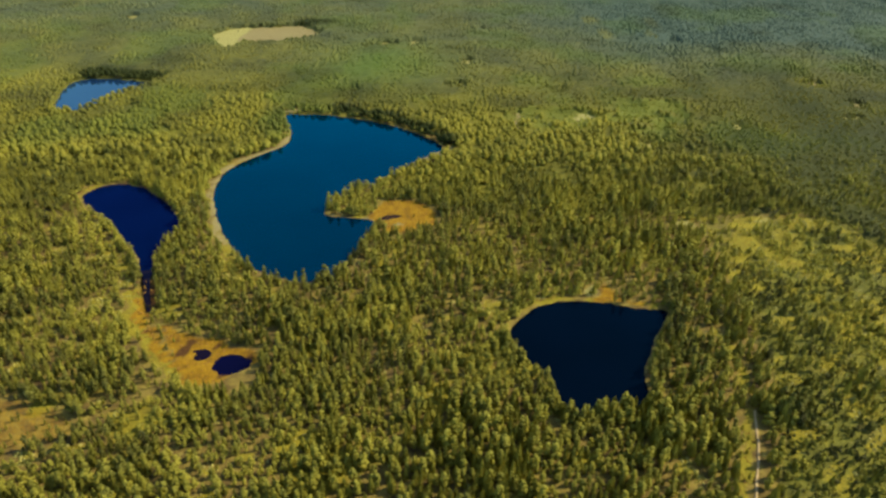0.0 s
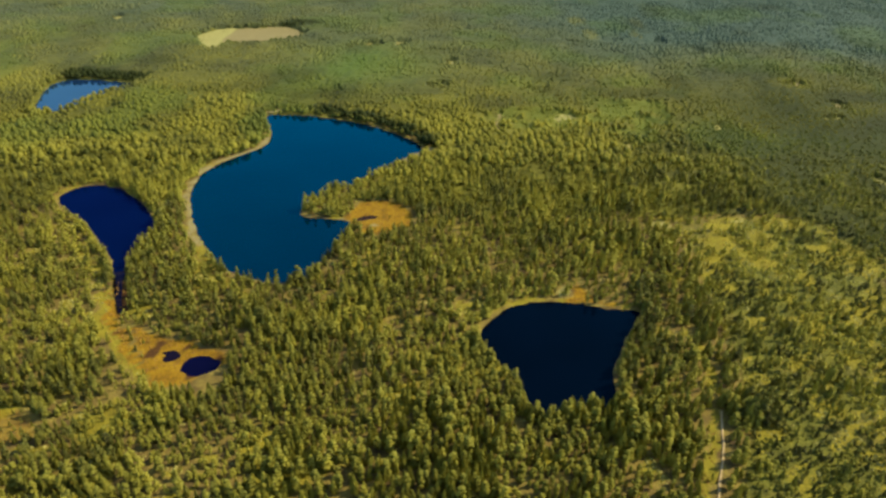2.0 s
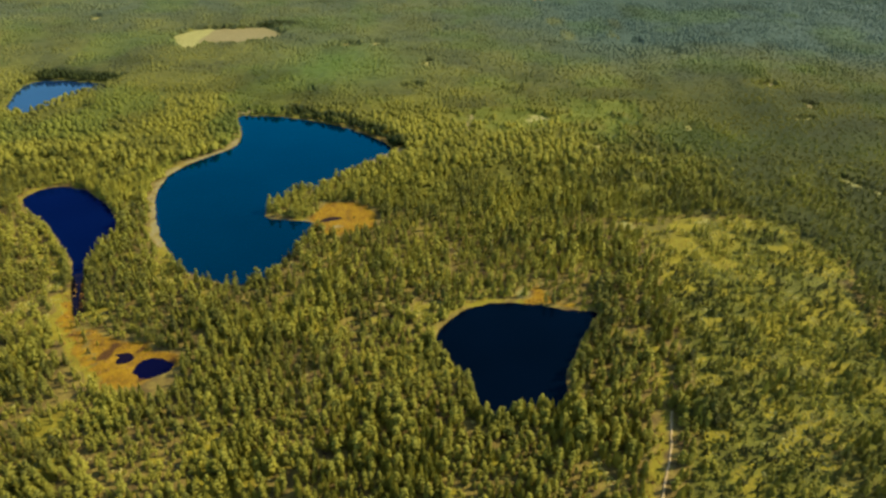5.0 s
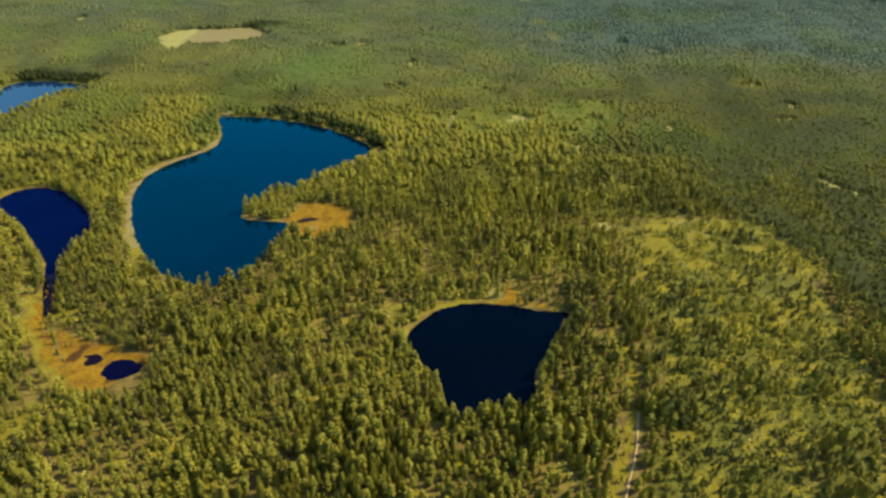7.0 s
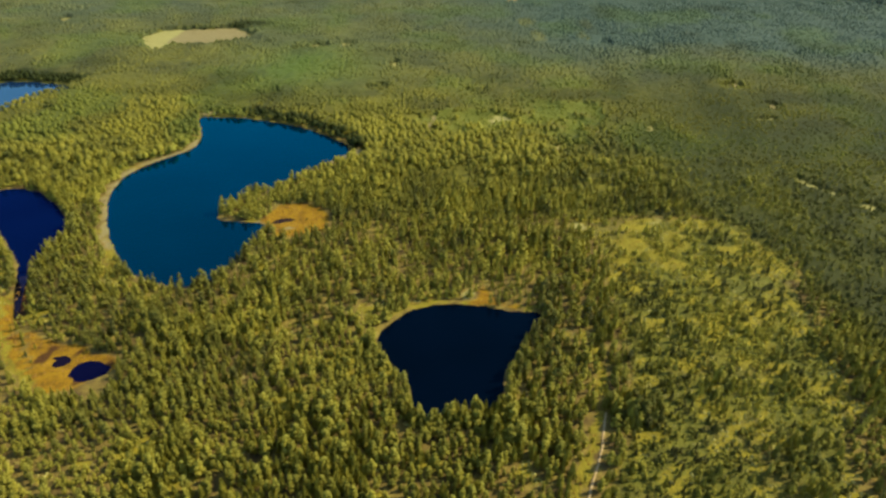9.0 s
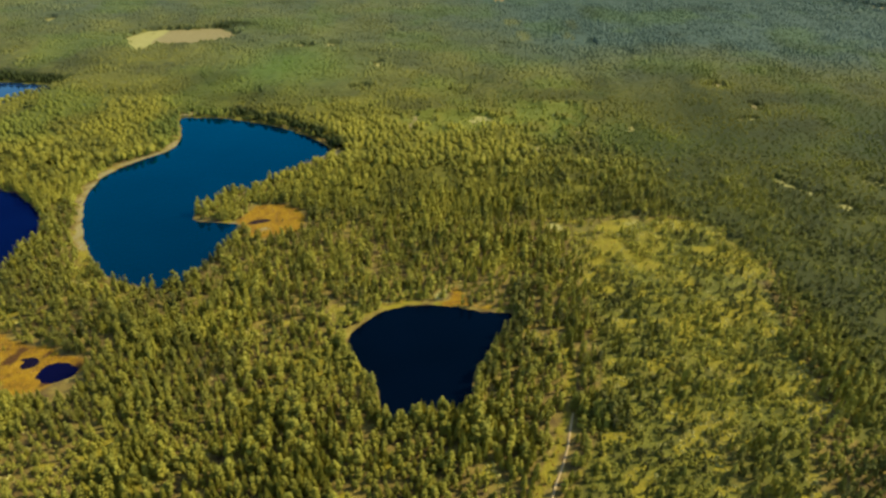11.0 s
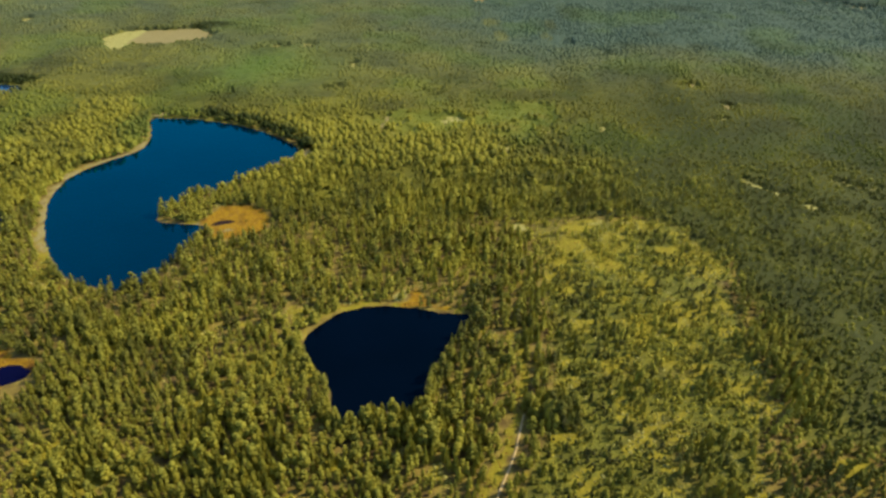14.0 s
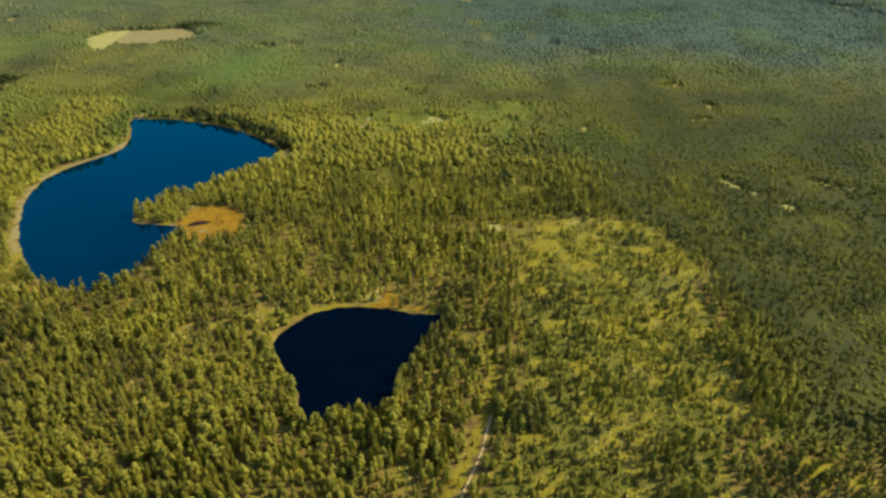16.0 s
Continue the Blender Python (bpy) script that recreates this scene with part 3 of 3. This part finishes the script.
    # low bright thickets among the tall woods, and dark tall groves
    thicket = np.clip(6 * (0.6 * value_noise(x, y, 24, 81) + 0.4 * value_noise(x, y, 9, 82) - 0.56), 0, 1)
    for ax, ay, rx, ry in THICKETS:
        thicket = np.maximum(thicket, np.clip(2.2 - 2.2 * (((x - ax) / rx) ** 2 + ((y - ay) / ry) ** 2), 0, 1) * (0.4 + 0.6 * small))
    thicket = thicket * np.where(x < 20, 1 - 0.5 * calm, 1 - calm) * (s < 0.4)
    kind = np.where((thicket > 0.5) & (pick < 0.55), 2, kind)
    high = high * (1 - 0.42 * thicket)
    for ax, ay, rx, ry in GROVES:
        g = np.clip(2 - 2 * (((x - ax) / rx) ** 2 + ((y - ay) / ry) ** 2), 0, 1)
        high, tall_grove = high * (1 + 0.25 * g), np.maximum(tall_grove, g)
    shore_wood = np.exp(-((x - 112 - (y - 240) * 0.3) / 11) ** 2) * np.clip((y - 170) / 20, 0, 1) * np.clip((310 - y) / 25, 0, 1)
    high = high * (1 + 0.05 * shore_wood)
    young = np.exp(-(((x + 62) / 55) ** 2 + ((y - 640) / 60) ** 2))
    dark = low_wood(x, y)
    high = np.clip(high * (1 - 0.1 * young - 0.42 * dark) * (1 - 0.25 * np.clip(clumps, 0, 1)) * (0.76 - 0.22 * calm) * (1 + 0.5 * np.clip(grove, 0, 1)), 2.0, 14.0)
    tint = 0.08 + 0.46 * mid + 0.20 * broad + (0.18 - 0.1 * calm) * small + 0.05 * calm
    tint += rng.normal(0, 1, x.size) * (0.15 - 0.10 * calm + 0.10 * (s > 0.4))
    tint += s * (0.75 * value_noise(x, y, 13, 55) + 0.5 * value_noise(x, y, 34, 56) - 0.70 + 0.42 * sunny_scrub)
    tint += 0.06 * np.clip((250 - y) / 30, 0, 1) * np.clip((115 - x) / 10, 0, 1) * np.clip((x + 110) / 40, 0, 1)
    tint += 0.08 * np.clip((460 - y) / 40, 0, 1) * np.clip((y - 280) / 30, 0, 1) * (s < 0.4)
    tint += 0.28 * thicket - 0.20 * tall_grove + 0.05 * shore_wood - 0.14 * clumps - 0.23 * dark - 0.22 * ((s > 0.4) & (kind < 2) & (glade < 0.5))
    tint += np.where(y < 600, 0.36, 0.22) * glade - np.where(y < 400, 0.3, 0.6) * np.clip(grove, 0, 1)
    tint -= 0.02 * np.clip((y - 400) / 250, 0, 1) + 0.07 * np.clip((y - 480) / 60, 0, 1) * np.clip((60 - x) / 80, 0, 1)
    # blue haze that grows with distance, carried by the leaf colour
    haze_blue = np.clip(0.12 * young + 0.12 * dark, 0, 1) + np.clip((y - 530) / 290, 0, 1) * (0.50 + 0.6 * broad)
    haze_blue = haze_blue * (0.7 + 0.3 * np.clip((x + 100) / 300, 0, 1)) + np.clip((x - 60) / 400, 0, 1) * np.clip((y - 580) / 220, 0, 1) * 0.9
    haze_blue = haze_blue * (1 - np.clip(grove, 0, 1)) * (0.75 + 0.45 * value_noise(x, y, 70, 57))
    haze_blue *= 1 - 0.55 * np.exp(-(((x - 370) / 80) ** 2 + ((y - 610) / 90) ** 2))
    haze_blue *= 1 - 0.85 * dark
    patch = value_noise(x, y, 60, 58) * 0.65 + value_noise(x, y, 24, 59) * 0.35
    fresh = np.clip(0.75 * young + 0.06 * dark + 0.5 * glade * calm + calm * np.clip(2.0 * (patch - 0.55), 0, 0.35), 0, 0.85)
    for ax, ay, rx, ry, more in SUNLIT_STANDS:
        tint = tint + more * np.clip(1.6 - 1.6 * (((x - ax) / rx) ** 2 + ((y - ay) / ry) ** 2), 0, 1)
    for ax, ay, rx, ry in PALE_WOODS:
        w = np.clip(1.7 - 1.7 * (((x - ax) / rx) ** 2 + ((y - ay) / ry) ** 2), 0, 1)
        tint, haze_blue, dark_shaded = tint + 0.45 * w, haze_blue * (1 - 0.35 * w), dark_shaded * (1 - w)
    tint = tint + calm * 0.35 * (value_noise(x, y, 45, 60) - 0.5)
    dark_shaded = dark_shaded + 0.35 * calm * np.clip(4 * (value_noise(x, y, 38, 62) - 0.68), 0, 1)
    # undergrowth: young trees and bushes between the tall ones
    n = x.size
    under = np.nonzero((y < 480) & (y > 140) & (rng.uniform(0, 1, n) < 0.3))[0]
    under = np.concatenate([under, np.repeat(np.nonzero((lake < 7) & (y > 140) & (y < 650))[0], 2), np.nonzero((s > 0.4) & (y < 420))[0], np.nonzero((dark > 0.5) & (rng.uniform(0, 1, n) < 0.9 * np.clip((560 - y) / 220, 0, 1)))[0],
                            np.nonzero((s > 0.4) & (y < 330) & (rng.uniform(0, 1, n) < 0.4))[0]])
    ux, uy = x[under] + rng.uniform(-2.6, 2.6, under.size), y[under] + rng.uniform(-2.6, 2.6, under.size)
    ulake, ucover = survey(ux, uy)
    fine = (ulake > 0.6) & (ucover["sand"] < 0.3) & (ucover["bog"] < 0.4) & ((ucover["grass"] < 0.5) | (rng.uniform(0, 1, under.size) < 0.25)) & (line_distance(ux, uy, PATH, False) > 1.0)
    under, ux, uy = under[fine], ux[fine], uy[fine]
    uhigh = np.where(dark[under] > 0.5, rng.uniform(2.2, 4.2, under.size), rng.uniform(1.0, 3.4, under.size))
    ukind = np.where(rng.uniform(0, 1, under.size) < 0.5, 2, kind[under])
    utint = tint[under] + rng.normal(0.12, 0.10, under.size) - 0.10 * dark[under]
    cat = np.concatenate
    return (cat([x, ux]), cat([y, uy]), cat([high, uhigh]), cat([kind, ukind]), np.clip(cat([tint, utint]), 0, 1),
            np.clip(cat([haze_blue, haze_blue[under]]), 0, 1), cat([fresh, fresh[under]]), cat([dark_shaded, dark_shaded[under]]), np.arange(n + under.size) >= n)


TX, TY, TH, TKIND, TTINT, THAZE, TFRESH, TDARK_SHADED, TLOW = sow()
KINDS = ("spruce", "pine", "birch")

# the trees nearest to the flight stand alone, as things with a trunk and a crown
order = np.argsort((TX - 52) ** 2 * 0.25 + (TY - 160) ** 2)
grown = order[(TH[order] > 3.5) & (TY[order] > 157) & ~TLOW[order]]
single = np.concatenate([grown[TKIND[grown] == 0][:300], grown[TKIND[grown] == 1][:300], grown[TKIND[grown] == 2][:200]])
in_stand = np.ones(TX.size, bool)
in_stand[single] = False
in_stand &= ~TLOW


def grow(level, kind, mask, name, label, category):
    """One stand of trees as a single mesh."""
    idx = np.nonzero(mask)[0]
    if not len(idx):
        return
    patterns = PATTERNS[(KINDS[kind], level)]
    verts, faces, slots, base = [], [], [], 0
    tones = {"tint": [], "haze_blue": [], "fresh": [], "dark_shaded": []}
    which = rng.integers(0, len(patterns), len(idx))
    for w, (v, f, mats) in enumerate(patterns):
        k = idx[which == w]
        a = rng.uniform(0, 6.28, len(k))
        girth = TH[k] * rng.uniform(0.85, 1.25, len(k)) * (1.0 + 0.20 * np.clip((TY[k] - 390) / 110, 0, 1))
        c, s = np.cos(a) * girth, np.sin(a) * girth
        px = v[None, :, 0] * c[:, None] - v[None, :, 1] * s[:, None] + TX[k][:, None]
        py = v[None, :, 0] * s[:, None] + v[None, :, 1] * c[:, None] + TY[k][:, None]
        pz = v[None, :, 2] * TH[k][:, None] + np.zeros_like(px)
        verts.append(np.stack([px, py, pz], -1).reshape(-1, 3))
        faces.append((f[None] + (np.arange(len(k)) * len(v))[:, None, None] + base).reshape(-1, 3))
        slots.append(np.tile(mats, len(k)))
        for key, values in (("tint", TTINT), ("haze_blue", THAZE), ("fresh", TFRESH), ("dark_shaded", TDARK_SHADED)):
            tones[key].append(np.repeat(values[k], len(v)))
        base += len(k) * len(v)
    cat = np.concatenate
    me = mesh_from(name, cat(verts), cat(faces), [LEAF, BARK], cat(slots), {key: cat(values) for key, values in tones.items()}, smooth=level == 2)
    tagged(new(name, me), label, category, kind="stuff")


FAR_Y = TY + rng.uniform(-35, 35, TY.size)
LEVEL = np.where(TY < 120, np.where((TX > -25) & (TX < 130) & (abs(TY) < 65), 1, 2), np.where(TY < 262, 0, np.where(FAR_Y < 430, 1, 2)))
NAMES = (("spruce_stand", "dense stand of slender olive-green spruces", "spruce trees"),
         ("pine_stand", "stand of sunlit yellow-green pines", "pine trees"),
         ("birch_scrub", "low yellowish birches and bushes among grass", "birch trees"))
WHERE = ("in the foreground", "round the lakes", "reaching far back")
for level in range(3):
    for kind in range(3):
        name, label, category = NAMES[kind]
        grow(level, kind, in_stand & (LEVEL == level) & (TKIND == kind), name, label + " " + WHERE[level], category)


for kind, (name, label) in enumerate((("young_spruces", "knee-high to waist-high young spruces under the tall trees"),
                                     ("young_pines", "small young pines between the tall trees"),
                                     ("bushes", "low yellow-green bushes between the trees and over the scrub"))):
    grow(2, kind, TLOW & (TKIND == kind), name, label, "undergrowth")


def build_gap_filler():
    """An added leafy sheet that softens the dark gaps beneath the far treetops."""
    gx, gy = np.arange(-720, 861, 4.0), np.arange(176, 1060, 4.0)
    x, y = (a.ravel() for a in np.meshgrid(gx, gy))
    lake, cover = survey(x, y)
    free = np.minimum(np.clip((lake - 5) / 6, 0, 1), np.clip(1 - 2.5 * np.maximum.reduce([cover["sand"], cover["hay"], cover["bog"], cover["glade"] * np.where(y > 480, 0.25, 1.0)]), 0, 1))
    x += rng.uniform(-1.5, 1.5, x.size)
    y += rng.uniform(-1.5, 1.5, y.size)
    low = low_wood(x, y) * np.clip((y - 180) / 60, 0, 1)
    sheet_rise = np.maximum(np.clip((y - 340) / 240, 0, 1), 0.85 * low)
    free = free * (sheet_rise > 0.02)
    z = -0.6 + free * sheet_rise * (1 - 0.30 * low) * (4.5 + 1.0 * (value_noise(x, y, 12, 95) - 0.5) + rng.uniform(-0.6, 0.6, x.size))
    nearest = {}
    for k, (a, b) in enumerate(zip((TX // 12).astype(int), (TY // 12).astype(int))):
        nearest.setdefault((a, b), k)
    pick = np.array([nearest.get((int(a // 12), int(b // 12)), 0) for a, b in zip(x, y)])
    nx = len(gx)
    i = (np.arange(len(gy) - 1)[:, None] * nx + np.arange(nx - 1)[None, :]).ravel()
    i = i[(x[i] > -230 - 0.55 * (y[i] - 158)) & (x[i] < 340 + 0.57 * (y[i] - 165)) & (np.maximum(free[i], free[i + nx + 1]) > 0.02)]
    faces = np.concatenate([np.stack([i, i + 1, i + nx + 1], 1), np.stack([i, i + nx + 1, i + nx], 1)])
    # tones darkened for the shade between crowns; haze comes along from the trees
    tones = {"tint": TTINT[pick] * 0.85, "haze_blue": THAZE[pick] * (1 - 0.8 * low * np.clip((620 - y) / 120, 0, 1)), "fresh": TFRESH[pick], "dark_shaded": TDARK_SHADED[pick] + 0.13 + 0.55 * low}
    me = mesh_from("gap_filler", np.stack([x, y, z], 1), faces, [LEAF], attributes=tones)
    tagged(new("gap_filler", me), "olive-green leafy sheet added beneath the far treetops to soften dark gaps", "undergrowth", kind="stuff")


build_gap_filler()


def part(name, verts, faces, mat, parent, label=""):
    ob = new(name, mesh_from(name, verts, faces, [mat]))
    ob.parent = parent
    return tagged(ob, label)


def limbs(count, low, reach):
    """Thin branches that reach from the stem into the crown."""
    pieces = []
    for k in range(count):
        z = low + (0.85 - low) * k / count
        a = k * 2.4
        end = np.array([math.cos(a), math.sin(a), 0.25]) * reach * (1 - 0.6 * k / count) + (0, 0, z)
        side = np.array([-math.sin(a), math.cos(a), 0]) * 0.004
        pieces.append((np.array([side + (0, 0, z), -side + (0, 0, z), (0, 0, z + 0.008), end]), np.array([(0, 1, 3), (1, 2, 3), (2, 0, 3)])))
    return join(pieces)


def build_tree(kind):
    tree = new(kind + "_tree")
    crown = {"spruce": lambda: spruce_crown(9, 8, 0.165), "pine": lambda: clump_crown(ICO, 18, 0.16, 0.13, 0.10),
             "birch": lambda: clump_crown(ICO, 14, 0.14, 0.20, 0.13)}[kind]()
    v, f = join([stem(7), limbs(12, 0.2, 0.13)])
    part("trunk", v, f, BARK, tree)
    part("crown", *crown, LEAF_ONE, tree)
    label = {"spruce": "slender olive-green spruce in a dense forest", "pine": "sunlit yellow-green pine in a dense forest",
             "birch": "low round yellowish birch among grass and scrub"}[kind]
    return tagged(tree, label, kind + " tree", "trees in the foreground")


MODELS = {}
for n, i in enumerate(single):
    kind = KINDS[TKIND[i]]
    key = (kind, n % 5)
    girth = TH[i] * rng.uniform(0.85, 1.2)
    m = Matrix.LocRotScale((TX[i], TY[i], 0.0), Euler((0, 0, rng.uniform(0, 6.28))), (girth, girth, TH[i]))
    if key in MODELS:
        copy_thing(MODELS[key], m @ Matrix.Diagonal((*[1 / c for c in MODELS[key].scale], 1)))
    else:
        MODELS[key] = build_tree(kind)
        MODELS[key].matrix_basis = m


def build_tussocks(name, label, mat, x0, x1, y0, y1, step, low, high, wanted):
    """Tufts with a pointed top, wherever the ground suits them."""
    gx, gy = np.meshgrid(np.arange(x0, x1, step), np.arange(y0, y1, step))
    x, y = gx.ravel() + rng.uniform(-0.8, 0.8, gx.size), gy.ravel() + rng.uniform(-0.8, 0.8, gx.size)
    lake, cover = survey(x, y)
    keep = (lake > 1.2) & (rng.uniform(0, 1, x.size) < wanted(x, y, cover)) & (line_distance(x, y, PATH, False) > 1.0)
    x, y = x[keep], y[keep]
    n = len(x)
    ang = rng.uniform(0, 6.28, (n, 1)) + np.arange(4)[None, :] * 1.571
    r, h = rng.uniform(0.4, 1.0, (n, 1)) * high, rng.uniform(low, high, n)
    ring = np.stack([x[:, None] + r * np.cos(ang), y[:, None] + r * np.sin(ang), np.full((n, 4), -0.05)], -1)
    tip = np.stack([x + rng.uniform(-0.2, 0.2, n), y + rng.uniform(-0.2, 0.2, n), h], -1)[:, None]
    v = np.concatenate([ring, tip], 1).reshape(-1, 3)
    f = (np.array([(0, 1, 4), (1, 2, 4), (2, 3, 4), (3, 0, 4)])[None] + (np.arange(n) * 5)[:, None, None]).reshape(-1, 3)
    tagged(new(name, mesh_from(name, v, f, [mat])), label, name.replace("_", " "), kind="stuff")


build_tussocks("sedge", "ochre sedge tussocks on the bogs and shores", SEDGE, -340, 220, 165, 560, 1.7, 0.35, 0.8,
               lambda x, y, c: 0.55 * ((c["bog"] > 0.5) | ((c["grass"] > 0.55) & (openings(x, y) < 0.2))) * (1 - peat_hollows(x, y, c["bog"])))
build_tussocks("tall_grass", "pale straw-coloured grass tufts in gaps between trees and over scrub", STRAW, -230, 290, 140, 430, 1.7, 0.5, 1.1,
               lambda x, y, c: 0.7 * (openings(x, y) > 0.4) * (c["bog"] < 0.3))
